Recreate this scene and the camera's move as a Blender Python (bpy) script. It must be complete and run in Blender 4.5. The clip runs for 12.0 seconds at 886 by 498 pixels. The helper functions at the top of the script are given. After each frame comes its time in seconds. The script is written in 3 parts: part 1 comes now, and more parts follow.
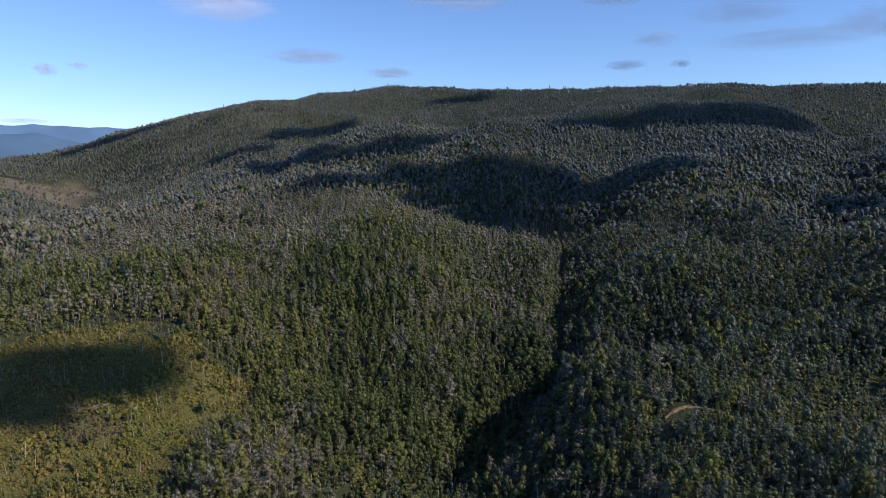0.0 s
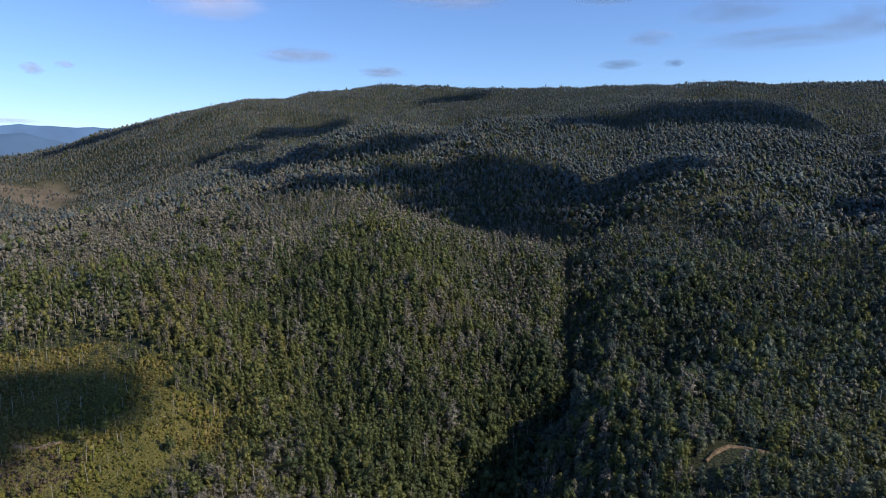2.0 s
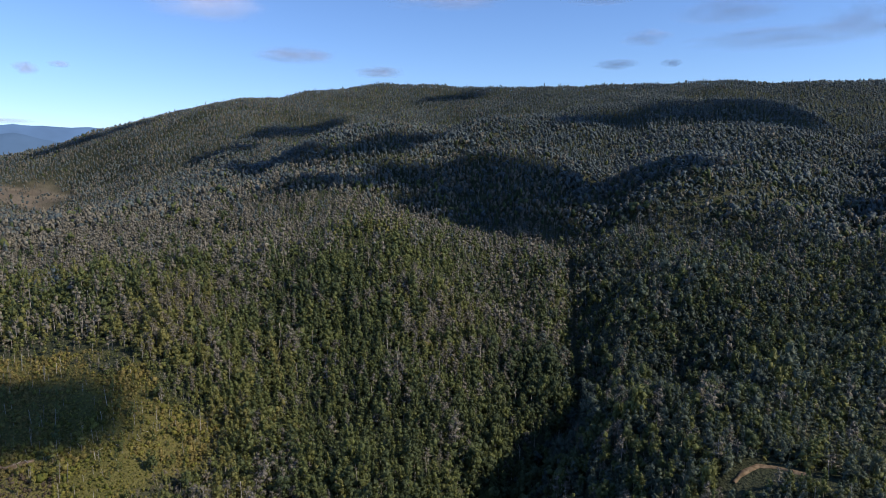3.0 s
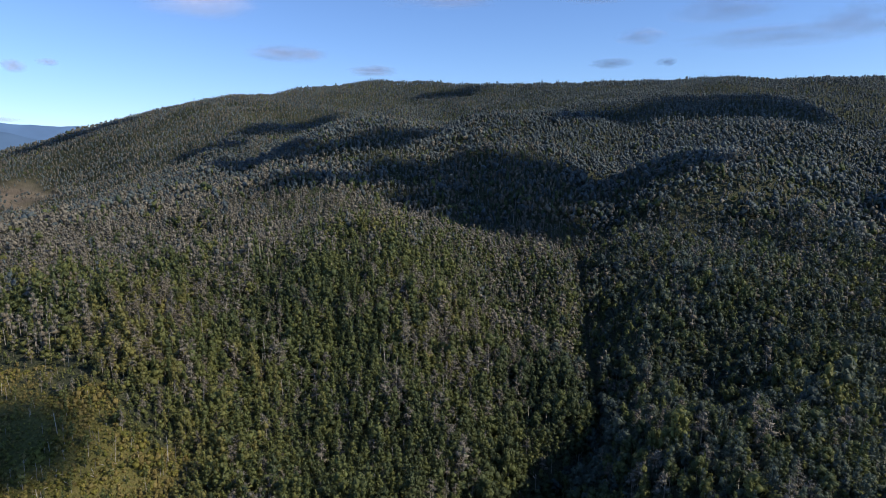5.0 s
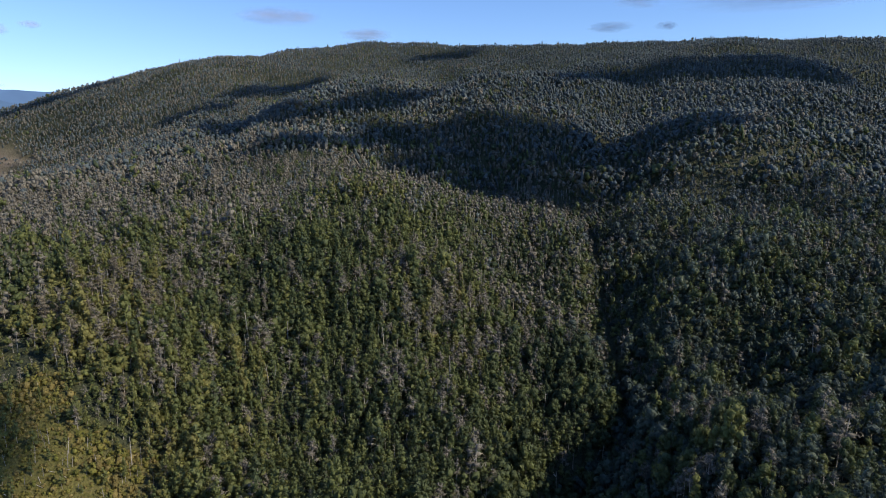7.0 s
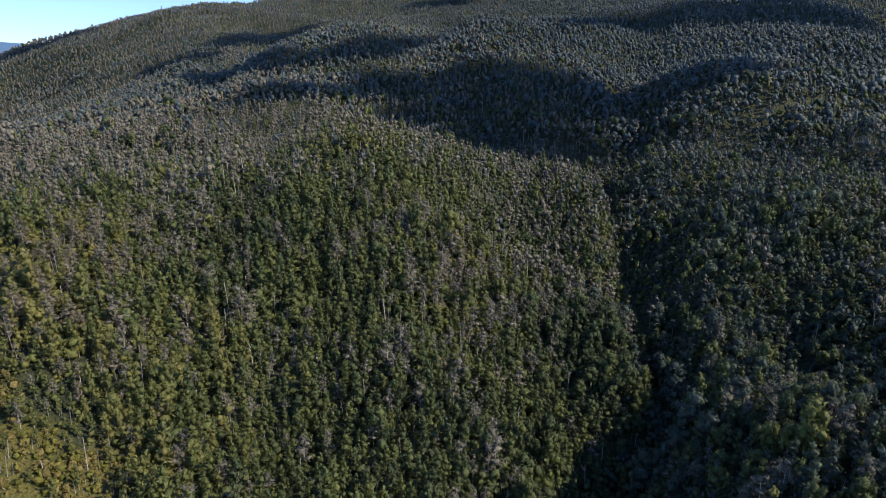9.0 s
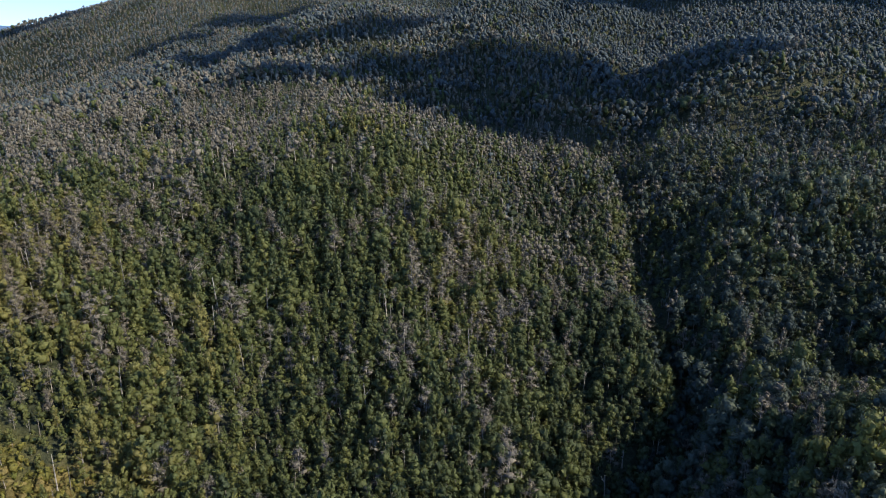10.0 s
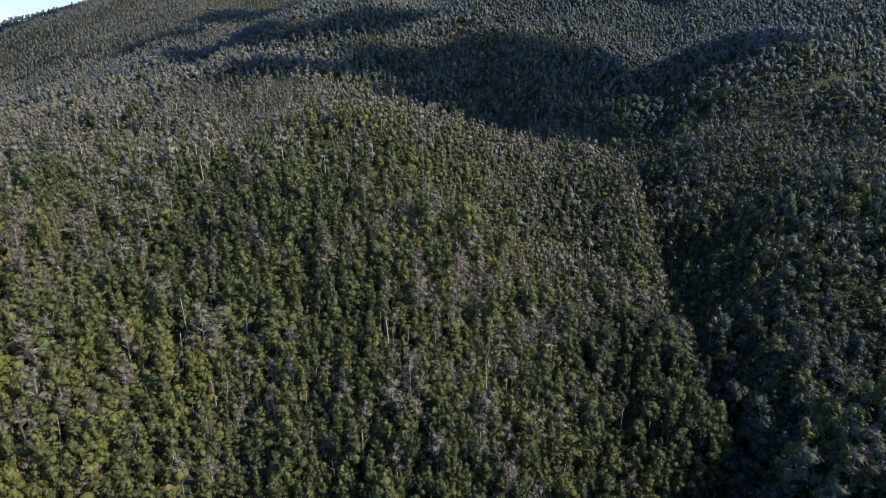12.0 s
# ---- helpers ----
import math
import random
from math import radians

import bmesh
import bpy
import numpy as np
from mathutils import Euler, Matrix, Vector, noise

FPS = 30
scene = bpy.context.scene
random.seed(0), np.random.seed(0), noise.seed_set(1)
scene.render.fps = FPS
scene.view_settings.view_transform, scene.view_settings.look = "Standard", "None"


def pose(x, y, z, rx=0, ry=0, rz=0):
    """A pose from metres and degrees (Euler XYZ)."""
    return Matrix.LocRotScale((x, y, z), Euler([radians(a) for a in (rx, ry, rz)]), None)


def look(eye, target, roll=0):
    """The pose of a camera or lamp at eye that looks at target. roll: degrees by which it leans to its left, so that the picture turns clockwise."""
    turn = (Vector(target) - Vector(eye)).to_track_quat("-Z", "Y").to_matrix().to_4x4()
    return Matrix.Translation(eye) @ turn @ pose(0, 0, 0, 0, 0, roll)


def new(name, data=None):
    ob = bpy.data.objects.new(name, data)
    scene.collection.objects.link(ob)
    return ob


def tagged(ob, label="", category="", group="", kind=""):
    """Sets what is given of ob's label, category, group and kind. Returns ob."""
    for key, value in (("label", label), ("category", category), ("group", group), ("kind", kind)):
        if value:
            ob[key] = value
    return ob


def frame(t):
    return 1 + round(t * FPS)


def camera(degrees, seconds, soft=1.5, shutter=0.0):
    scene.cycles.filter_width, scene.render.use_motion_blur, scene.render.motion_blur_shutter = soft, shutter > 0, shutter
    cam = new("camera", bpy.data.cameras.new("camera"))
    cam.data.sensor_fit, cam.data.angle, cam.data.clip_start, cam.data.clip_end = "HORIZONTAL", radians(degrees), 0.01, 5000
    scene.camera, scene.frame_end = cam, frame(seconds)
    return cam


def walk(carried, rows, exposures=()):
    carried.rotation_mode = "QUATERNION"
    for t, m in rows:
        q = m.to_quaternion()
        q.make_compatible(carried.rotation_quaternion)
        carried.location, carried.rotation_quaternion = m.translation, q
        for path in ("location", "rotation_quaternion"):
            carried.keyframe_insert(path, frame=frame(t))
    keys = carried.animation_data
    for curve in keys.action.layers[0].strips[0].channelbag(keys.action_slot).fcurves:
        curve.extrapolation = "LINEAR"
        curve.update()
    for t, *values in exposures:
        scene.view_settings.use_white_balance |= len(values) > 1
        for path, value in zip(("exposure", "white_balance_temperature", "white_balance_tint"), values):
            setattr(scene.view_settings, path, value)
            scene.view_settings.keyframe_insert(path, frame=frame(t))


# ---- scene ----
cam = camera(71.3, 12.0, soft=1.0)
METRES, EYE, TILT, LEAN, TURN = 200.0, 150.0, -8.5, 0.0, 0.0
ROWS = [
    (0.0, 0.0, 0.0, 0.0, 0.0, 0.0, -0.0),
    (0.5, -0.0042, 0.041, 0.0076, -0.21, 0.01, 0.06),
    (1.0, -0.0084, 0.0826, 0.0154, -0.35, 0.01, 0.07),
    (1.5, -0.0134, 0.1245, 0.0217, -0.55, -0.01, 0.13),
    (2.0, -0.0185, 0.1666, 0.0253, -0.67, -0.0, 0.16),
    (2.5, -0.0234, 0.2085, 0.0272, -0.82, 0.02, 0.17),
    (3.0, -0.0283, 0.2501, 0.0287, -0.97, 0.04, 0.22),
    (5.0, -0.0477, 0.4198, 0.0303, -1.54, 0.05, 0.32),
    (5.5, -0.0522, 0.4624, 0.0301, -1.67, -0.18, 0.36),
    (6.0, -0.0569, 0.5035, 0.0296, -1.77, -0.8, 0.36),
    (6.5, -0.0618, 0.5457, 0.029, -1.91, -1.8, 0.36),
    (7.0, -0.0667, 0.5876, 0.0284, -2.06, -2.89, 0.37),
    (9.0, -0.0857, 0.7528, 0.0264, -2.53, -6.93, 0.5),
    (9.5, -0.09, 0.7949, 0.0266, -2.58, -7.82, 0.52),
    (10.0, -0.0942, 0.8364, 0.0265, -2.66, -8.31, 0.56),
    (10.5, -0.0986, 0.8764, 0.0262, -2.73, -8.33, 0.56),
    (11.0, -0.1011, 0.9147, 0.0252, -2.8, -8.3, 0.62),
    (11.5, -0.1039, 0.9531, 0.0247, -2.88, -8.3, 0.64),
    (12.0, -0.107, 0.9919, 0.0234, -2.94, -8.28, 0.7),
]
walk(cam, [(t, pose(0, 0, EYE, TILT, LEAN, TURN) @ pose(METRES * x, METRES * y, METRES * z, 90 + pitch, roll, yaw)) for t, x, y, z, yaw, pitch, roll in ROWS],
     exposures=[(0.0, -0.12), (5.5, -0.12), (9.0, 0.14), (12.0, 0.28)])

SUN_AZ, SUN_EL = 112.0, 36.0          # degrees clockwise from +y, and up
sun_way = Vector((math.sin(radians(SUN_AZ)) * math.cos(radians(SUN_EL)),
                  math.cos(radians(SUN_AZ)) * math.cos(radians(SUN_EL)), math.sin(radians(SUN_EL))))

# ---- world, sun ----
world = bpy.data.worlds.new("world")
scene.world = world
world.use_nodes = True
wn = world.node_tree.nodes
sky = wn.new("ShaderNodeTexSky")
sky.sky_type, sky.sun_disc = "NISHITA", False
sky.sun_elevation, sky.sun_rotation = radians(SUN_EL), radians(SUN_AZ)
sky.altitude, sky.air_density, sky.dust_density, sky.ozone_density = 300, 1.0, 0.1, 2.5
wn["Background"].inputs["Strength"].default_value = 0.135
air = wn.new("ShaderNodeVectorMath")
air.operation = "MULTIPLY"
air.inputs[1].default_value = (0.82, 1.0, 1.36)
world.node_tree.links.new(sky.outputs[0], air.inputs[0])
world.node_tree.links.new(air.outputs[0], wn["Background"].inputs["Color"])
lamp = bpy.data.lights.new("sun", "SUN")
lamp.energy, lamp.angle, lamp.color = 5.0, radians(0.53), (1.0, 0.90, 0.74)
sun = new("sun", lamp)
sun.matrix_world = look(sun_way * 2000, (0, 0, 0))


# ---- materials ----
def material(name, rough=0.8, spec=0.2):
    m = bpy.data.materials.new(name)
    m.use_nodes = True
    b = m.node_tree.nodes["Principled BSDF"]
    b.inputs["Roughness"].default_value = rough
    b.inputs["Specular IOR Level"].default_value = spec
    return m, m.node_tree.nodes, m.node_tree.links, b


def ramp(nodes, stops):
    r = nodes.new("ShaderNodeValToRGB")
    e = r.color_ramp.elements
    while len(e) < len(stops):
        e.new(0.5)
    for k, (at, c) in zip(e, stops):
        k.position, k.color = at, (*c, 1)
    return r


def tinted(name, stops, rough, spec, grain, depth, thin=0.0):
    """A plant material: its hue from the plant's own tint, with a fine mottle; thin: how much light a leaf lets through."""
    m, n, l, b = material(name, rough, spec)
    at = n.new("ShaderNodeAttribute")
    at.attribute_name = "tint"
    info = n.new("ShaderNodeObjectInfo")
    tex = n.new("ShaderNodeTexCoord")
    fine = n.new("ShaderNodeTexNoise")
    fine.inputs["Scale"].default_value, fine.inputs["Detail"].default_value = grain, 4
    l.new(tex.outputs["Object"], fine.inputs["Vector"])
    add = n.new("ShaderNodeMath")
    own = n.new("ShaderNodeAttribute")
    own.attribute_name = "own"
    swing = n.new("ShaderNodeMath")
    swing.operation = "SUBTRACT"
    l.new(info.outputs["Random"], swing.inputs[0])
    swing.inputs[1].default_value = 0.5
    add.operation = "MULTIPLY_ADD"
    l.new(swing.outputs[0], add.inputs[0])
    l.new(own.outputs["Fac"], add.inputs[1])
    l.new(at.outputs["Fac"], add.inputs[2])
    frac = add
    r = ramp(n, stops)
    l.new(frac.outputs[0], r.inputs["Fac"])
    isl = n.new("ShaderNodeNewGeometry")
    mix = n.new("ShaderNodeMath")
    mix.operation = "MULTIPLY_ADD"
    l.new(isl.outputs["Random Per Island"], mix.inputs[0])
    mix.inputs[1].default_value = 0.5
    l.new(fine.outputs["Fac"], mix.inputs[2])
    hsv = n.new("ShaderNodeHueSaturation")
    span = n.new("ShaderNodeMapRange")
    span.inputs["From Min"].default_value, span.inputs["From Max"].default_value = 0.42, 1.1
    span.inputs["To Min"].default_value, span.inputs["To Max"].default_value = 1 - depth, 1 + depth
    l.new(mix.outputs[0], span.inputs["Value"])
    l.new(span.outputs[0], hsv.inputs["Value"])
    l.new(r.outputs[0], hsv.inputs["Color"])
    l.new(hsv.outputs[0], b.inputs["Base Color"])
    rough_up = n.new("ShaderNodeBump")
    rough_up.inputs["Strength"].default_value, rough_up.inputs["Distance"].default_value = 1.0, 0.3
    l.new(fine.outputs["Fac"], rough_up.inputs["Height"])
    l.new(rough_up.outputs[0], b.inputs["Normal"])
    if thin:
        glow, both = n.new("ShaderNodeBsdfTranslucent"), n.new("ShaderNodeMixShader")
        both.inputs[0].default_value = thin
        l.new(hsv.outputs[0], glow.inputs["Color"])
        l.new(b.outputs[0], both.inputs[1])
        l.new(glow.outputs[0], both.inputs[2])
        l.new(both.outputs[0], n["Material Output"].inputs["Surface"])
    return m


LEAF = tinted("leaves", [(0.0, (0.058, 0.078, 0.036)), (0.3, (0.088, 0.108, 0.042)), (0.55, (0.122, 0.140, 0.046)),
                         (0.8, (0.158, 0.164, 0.050)), (1.0, (0.200, 0.184, 0.058))], 0.6, 0.3, 1.6, 0.3, 0.3)
GREY = tinted("grey_twigs", [(0.0, (0.128, 0.116, 0.090)), (0.5, (0.180, 0.163, 0.128)), (1.0, (0.158, 0.134, 0.094))], 0.9, 0.1, 2.0, 0.3)
BARK = tinted("pale_bark", [(0.0, (0.30, 0.27, 0.22)), (0.5, (0.40, 0.365, 0.305)), (1.0, (0.24, 0.21, 0.17))], 0.9, 0.1, 2.0, 0.4)
SCRUB = tinted("scrub", [(0.0, (0.085, 0.098, 0.022)), (0.3, (0.145, 0.145, 0.030)), (0.6, (0.19, 0.17, 0.04)), (0.84, (0.21, 0.16, 0.06)), (0.93, (0.105, 0.080, 0.055))],
               0.7, 0.2, 2.4, 0.4, 0.2)
# leaves made bluer: haze over the right bank put into the colour
HAZE_LEAF = tinted("blue_green_leaves", [(0.0, (0.050, 0.072, 0.060)), (0.35, (0.078, 0.102, 0.077)), (0.7, (0.110, 0.134, 0.086)), (1.0, (0.148, 0.160, 0.088))],
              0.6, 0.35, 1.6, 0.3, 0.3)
# distance haze painted into the foliage, paler and bluer still
FAR_HAZE_LEAF = tinted("silver_green_leaves", [(0.0, (0.066, 0.086, 0.086)), (0.4, (0.096, 0.118, 0.114)), (0.7, (0.120, 0.138, 0.126)), (1.0, (0.152, 0.160, 0.134))],
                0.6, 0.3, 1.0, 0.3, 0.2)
MATS = [LEAF, GREY, BARK, SCRUB, HAZE_LEAF, FAR_HAZE_LEAF]

# ---- the lie of the land ----
RISES = [
    (-109, 414, 41.5, 56, 98, -0.66), (184, 449, 35.2, 55, 35, 0.83), (-118, 302, 16.6, 30, 52, 0.01), (233, 231, -17.9, 94, 30, 0.16),
    (28, 278, -33.8, 28, 107, -0.11), (108, 339, -32.0, 41, 30, 1.15), (181, 496, -75.3, 66, 139, -0.07), (168, 534, 50.6, 71, 253, -0.49),
    (-28, 445, -76.5, 109, 269, -0.14), (-58, 602, 45.9, 110, 137, -0.14), (168, 462, 7.0, 30, 42, -0.50),
]
RIDGES = [
    (662, 1388, 153.7, 466, 260, -0.31), (-138, 1789, 160.3, 382, 269, -0.23), (-646, 1360, 124.7, 406, 409, 0.07), (1146, 1035, 88.2, 163, 666, -0.55),
    (480, 938, 57.8, 134, 274, 0.54), (-596, 1073, -75.5, 297, 109, -0.84),
    (-1080, 1560, -22.0, 220, 250, 0.00), (-95, 1560, -18.0, 170, 200, 0.00), (-500, 1420, 15.0, 130, 150, 0.00), (-800, 1370, 11.0, 110, 130, 0.00),
    (520, 1330, -12.0, 200, 200, 0.00), (930, 1200, -9.0, 200, 250, 0.00),
]
KNOLLS = [
    (-38, 384, 17.9, 43, 42, 0), (63, 451, -12.8, 63, 35, 0), (-78, 353, -1.8, 52, 45, 0), (40, 517, 11.5, 37, 48, 0), (9, 586, 12.2, 49, 42, 0), (-20, 478, 46.8, 50, 53, 0),
    (-216, 433, 8.1, 38, 47, 0), (-238, 559, 3.4, 50, 47, 0), (-101, 632, 25.1, 83, 87, 0), (169, 526, -24.8, 55, 40, 0), (117, 607, -8.9, 29, 32, 0), (152, 385, 6.5, 63, 47, 0),
    (65, 382, -9.9, 11, 21, 0), (130, 538, 23.7, 35, 27, 0), (93, 484, 14.8, 27, 20, 0), (165, 530, 35.7, 37, 33, 0),
    (202, 496, -11, 32, 17, 0), (106, 430, -4, 13, 20, -0.4),
]
SPURS = [
    (-33, 675, -28.3, 108, 119, 0), (-181, 748, 13.5, 117, 116, 0), (33, 761, -44.0, 162, 157, 0), (123, 764, 48.0, 114, 112, 0), (262, 781, 18.5, 119, 139, 0), (-289, 852, 11.4, 104, 106, 0),
    (-21, 901, 77.3, 135, 162, 0), (143, 1023, 46.7, 190, 133, 0), (-134, 1088, -12.7, 163, 157, 0), (266, 837, -24.7, 119, 89, 0), (-639, 1305, -18.9, 180, 104, 0), (498, 1000, 1.8, 112, 110, 0),
    (-19, 1485, -13.3, 193, 206, 0), (-353, 1343, 14.1, 185, 140, 0), (648, 1267, 2.9, 150, 177, 0),
]


def lattice(x, y, size, seed):
    """Smooth noise from -1 to 1 on a lattice of that size, for whole arrays."""
    u, v = np.asarray(x, float) / size, np.asarray(y, float) / size
    i, j = np.floor(u), np.floor(v)
    a, b = u - i, v - j
    a, b = a * a * (3 - 2 * a), b * b * (3 - 2 * b)

    def h(p, q):
        s = np.sin(p * 127.1 + q * 311.7 + seed * 74.7) * 43758.5453
        return 2 * (s - np.floor(s)) - 1
    return (h(i, j) * (1 - a) + h(i + 1, j) * a) * (1 - b) + (h(i, j + 1) * (1 - a) + h(i + 1, j + 1) * a) * b


GULLY = [(112, 570), (104, 530), (98, 505), (89, 456), (82, 420), (76, 390), (71, 362), (66, 335), (52, 316), (33, 296), (18, 272), (4, 252), (-19, 230), (-40, 195), (-60, 120)]


def off_line(x, y, line):
    """Distance from a line of corners."""
    best = np.full(np.shape(x), 1e9)
    for (ax, ay), (bx, by) in zip(line, line[1:]):
        t = np.clip(((x - ax) * (bx - ax) + (y - ay) * (by - ay)) / ((bx - ax) ** 2 + (by - ay) ** 2), 0, 1)
        best = np.minimum(best, np.hypot(x - ax - t * (bx - ax), y - ay - t * (by - ay)))
    return best


BROOKS = [([(110, 545), (150, 560), (190, 578), (255, 590), (340, 606)], 12, 17), ([(330, 520), (392, 590), (450, 690), (540, 840), (610, 980)], 20, 30),
          ([(150, 640), (190, 760), (250, 900), (300, 1040)], 14, 26), ([(-40, 720), (0, 900), (40, 1100), (60, 1300)], 16, 34), ([(-240, 800), (-220, 980), (-190, 1200)], 13, 32)]


def land(x, y):
    x, y = np.asarray(x, float), np.asarray(y, float)
    z = 64.22 + 0.0448 * np.clip(x, -1500, 1500) + 0.0351 * np.clip(y, -800, 2500)
    for cx, cy, a, sx, sy, r in RISES + RIDGES + KNOLLS + SPURS:
        c, s = math.cos(r), math.sin(r)
        u, v = (x - cx) * c + (y - cy) * s, (y - cy) * c - (x - cx) * s
        z = z + a * np.exp(-0.5 * ((u / sx) ** 2 + (v / sy) ** 2))
    side = np.where(x < np.interp(y, [q for _, q in GULLY[::-1]], [q for q, _ in GULLY[::-1]]), np.clip(7 + (335 - y) * 0.12, 7, 16), 12.0 + 7 * np.exp(-((y - 440) / 50) ** 2))
    z = z - 17 * np.exp(-0.5 * (off_line(x, y, GULLY) / side) ** 2) * np.clip((580 - y) / 80, 0, 1)
    wx, wy = x + 9 * lattice(x, y, 60, 8), y + 9 * lattice(x, y, 60, 9)
    for line, deep, wide in BROOKS:
        z = z - deep * np.exp(-0.5 * (off_line(wx, wy, line) / wide) ** 2)
    far, mid = np.clip((np.hypot(x, y) - 500) / 500, 0, 1), np.clip((np.hypot(x, y) - 400) / 250, 0, 1)
    z = z + far * (12 * lattice(x + 0.4 * y, y, 190, 3) + 5.5 * lattice(x, y, 80, 4) - 5) + 5 * mid * lattice(x, y + 0.5 * x, 105, 6) + 2.4 * lattice(x, y, 34, 5) + 1.1 * lattice(x, y, 15, 7)
    return z


def mesh_of(name, verts, faces, mats, mat_ids=None, tint=None):
    """A triangle mesh from arrays."""
    me = bpy.data.meshes.new(name)
    n, k = len(verts), len(faces)
    me.vertices.add(n)
    me.vertices.foreach_set("co", np.ascontiguousarray(verts, np.float32).ravel())
    me.loops.add(3 * k)
    me.loops.foreach_set("vertex_index", np.ascontiguousarray(faces, np.int32).ravel())
    me.polygons.add(k)
    me.polygons.foreach_set("loop_start", np.arange(0, 3 * k, 3, dtype=np.int32))
    for m in mats:
        me.materials.append(m)
    if mat_ids is not None:
        me.polygons.foreach_set("material_index", np.ascontiguousarray(mat_ids, np.int32))
    if tint is not None:
        me.attributes.new("tint", "FLOAT", "POINT").data.foreach_set("value", np.ascontiguousarray(tint, np.float32))
    me.polygons.foreach_set("use_smooth", np.ones(k, bool))
    me.update(calc_edges=True)
    return me


# the ground, one sheet, finer where the camera passes
def steps(lo, hi, fine_lo, fine_hi, d, grow):
    out = list(np.arange(fine_lo, fine_hi + d, d))
    s = d
    while out[-1] < hi:
        s *= grow
        out.append(out[-1] + s)
    s = d
    while out[0] > lo:
        s *= grow
        out.insert(0, out[0] - s)
    return np.array(out)


gx = steps(-4600, 4600, -300, 300, 7, 1.04)
gy = steps(-2500, 4700, 150, 700, 7, 1.035)
GX, GY = np.meshgrid(gx, gy)
GZ = land(GX, GY)
nx, ny = len(gx), len(gy)
a = (np.arange(ny - 1)[:, None] * nx + np.arange(nx - 1)[None]).ravel()
gfaces = np.concatenate([np.stack([a, a + 1, a + nx + 1], 1), np.stack([a, a + nx + 1, a + nx], 1)])

m, n, l, b = material("forest_floor", 0.95, 0.1)
tex = n.new("ShaderNodeTexCoord")
big, small = n.new("ShaderNodeTexNoise"), n.new("ShaderNodeTexNoise")
big.inputs["Scale"].default_value, big.inputs["Detail"].default_value = 0.02, 4
small.inputs["Scale"].default_value, small.inputs["Detail"].default_value = 0.9, 6
for q in (big, small):
    l.new(tex.outputs["Object"], q.inputs["Vector"])
r = ramp(n, [(0.38, (0.030, 0.036, 0.020)), (0.5, (0.052, 0.058, 0.032)), (0.62, (0.080, 0.080, 0.045))])
mx = n.new("ShaderNodeMath")
mx.operation = "MULTIPLY_ADD"
l.new(big.outputs["Fac"], mx.inputs[0])
mx.inputs[1].default_value = 0.5
hf = n.new("ShaderNodeMath")
hf.operation = "MULTIPLY"
hf.inputs[1].default_value = 0.5
l.new(small.outputs["Fac"], hf.inputs[0])
l.new(hf.outputs[0], mx.inputs[2])
l.new(mx.outputs[0], r.inputs["Fac"])
last = r.outputs[0]
for word, stops in (("bog", [(0.35, (0.10, 0.082, 0.056)), (0.5, (0.17, 0.136, 0.096)), (0.65, (0.25, 0.20, 0.14))]),
                    ("clear", [(0.35, (0.075, 0.075, 0.024)), (0.5, (0.125, 0.115, 0.036)), (0.7, (0.16, 0.13, 0.06))])):
    at, r2, mixer = n.new("ShaderNodeAttribute"), ramp(n, stops), n.new("ShaderNodeMix")
    at.attribute_name, mixer.data_type = word, "RGBA"
    l.new(mx.outputs[0], r2.inputs["Fac"])
    l.new(at.outputs["Fac"], mixer.inputs[0])
    l.new(last, mixer.inputs[6])
    l.new(r2.outputs[0], mixer.inputs[7])
    last = mixer.outputs[2]
l.new(last, b.inputs["Base Color"])
humps = n.new("ShaderNodeBump")
humps.inputs["Strength"].default_value, humps.inputs["Distance"].default_value = 1.0, 1.6
l.new(small.outputs["Fac"], humps.inputs["Height"])
l.new(humps.outputs[0], b.inputs["Normal"])
FLOOR = m
ground = new("ground", mesh_of("ground", np.stack([GX.ravel(), GY.ravel(), GZ.ravel()], 1), gfaces, [FLOOR]))
ground.data.polygons.foreach_set("use_smooth", np.ones(len(gfaces), bool))
tagged(ground, "dark leaf-littered hill ground under the forest", "ground", kind="structure")

# ---- plants: small templates, joined by the thousand ----
rng = np.random.default_rng(7)
PHI = (1 + 5 ** 0.5) / 2
ICO = np.array([(-1, PHI, 0), (1, PHI, 0), (-1, -PHI, 0), (1, -PHI, 0), (0, -1, PHI), (0, 1, PHI), (0, -1, -PHI), (0, 1, -PHI),
                (PHI, 0, -1), (PHI, 0, 1), (-PHI, 0, -1), (-PHI, 0, 1)]) / math.hypot(1, PHI)
ICO_F = np.array([(0, 11, 5), (0, 5, 1), (0, 1, 7), (0, 7, 10), (0, 10, 11), (1, 5, 9), (5, 11, 4), (11, 10, 2), (10, 7, 6), (7, 1, 8),
                  (3, 9, 4), (3, 4, 2), (3, 2, 6), (3, 6, 8), (3, 8, 9), (4, 9, 5), (2, 4, 11), (6, 2, 10), (8, 6, 7), (9, 8, 1)])


def unit(v):
    return v / np.linalg.norm(v, axis=-1, keepdims=True)


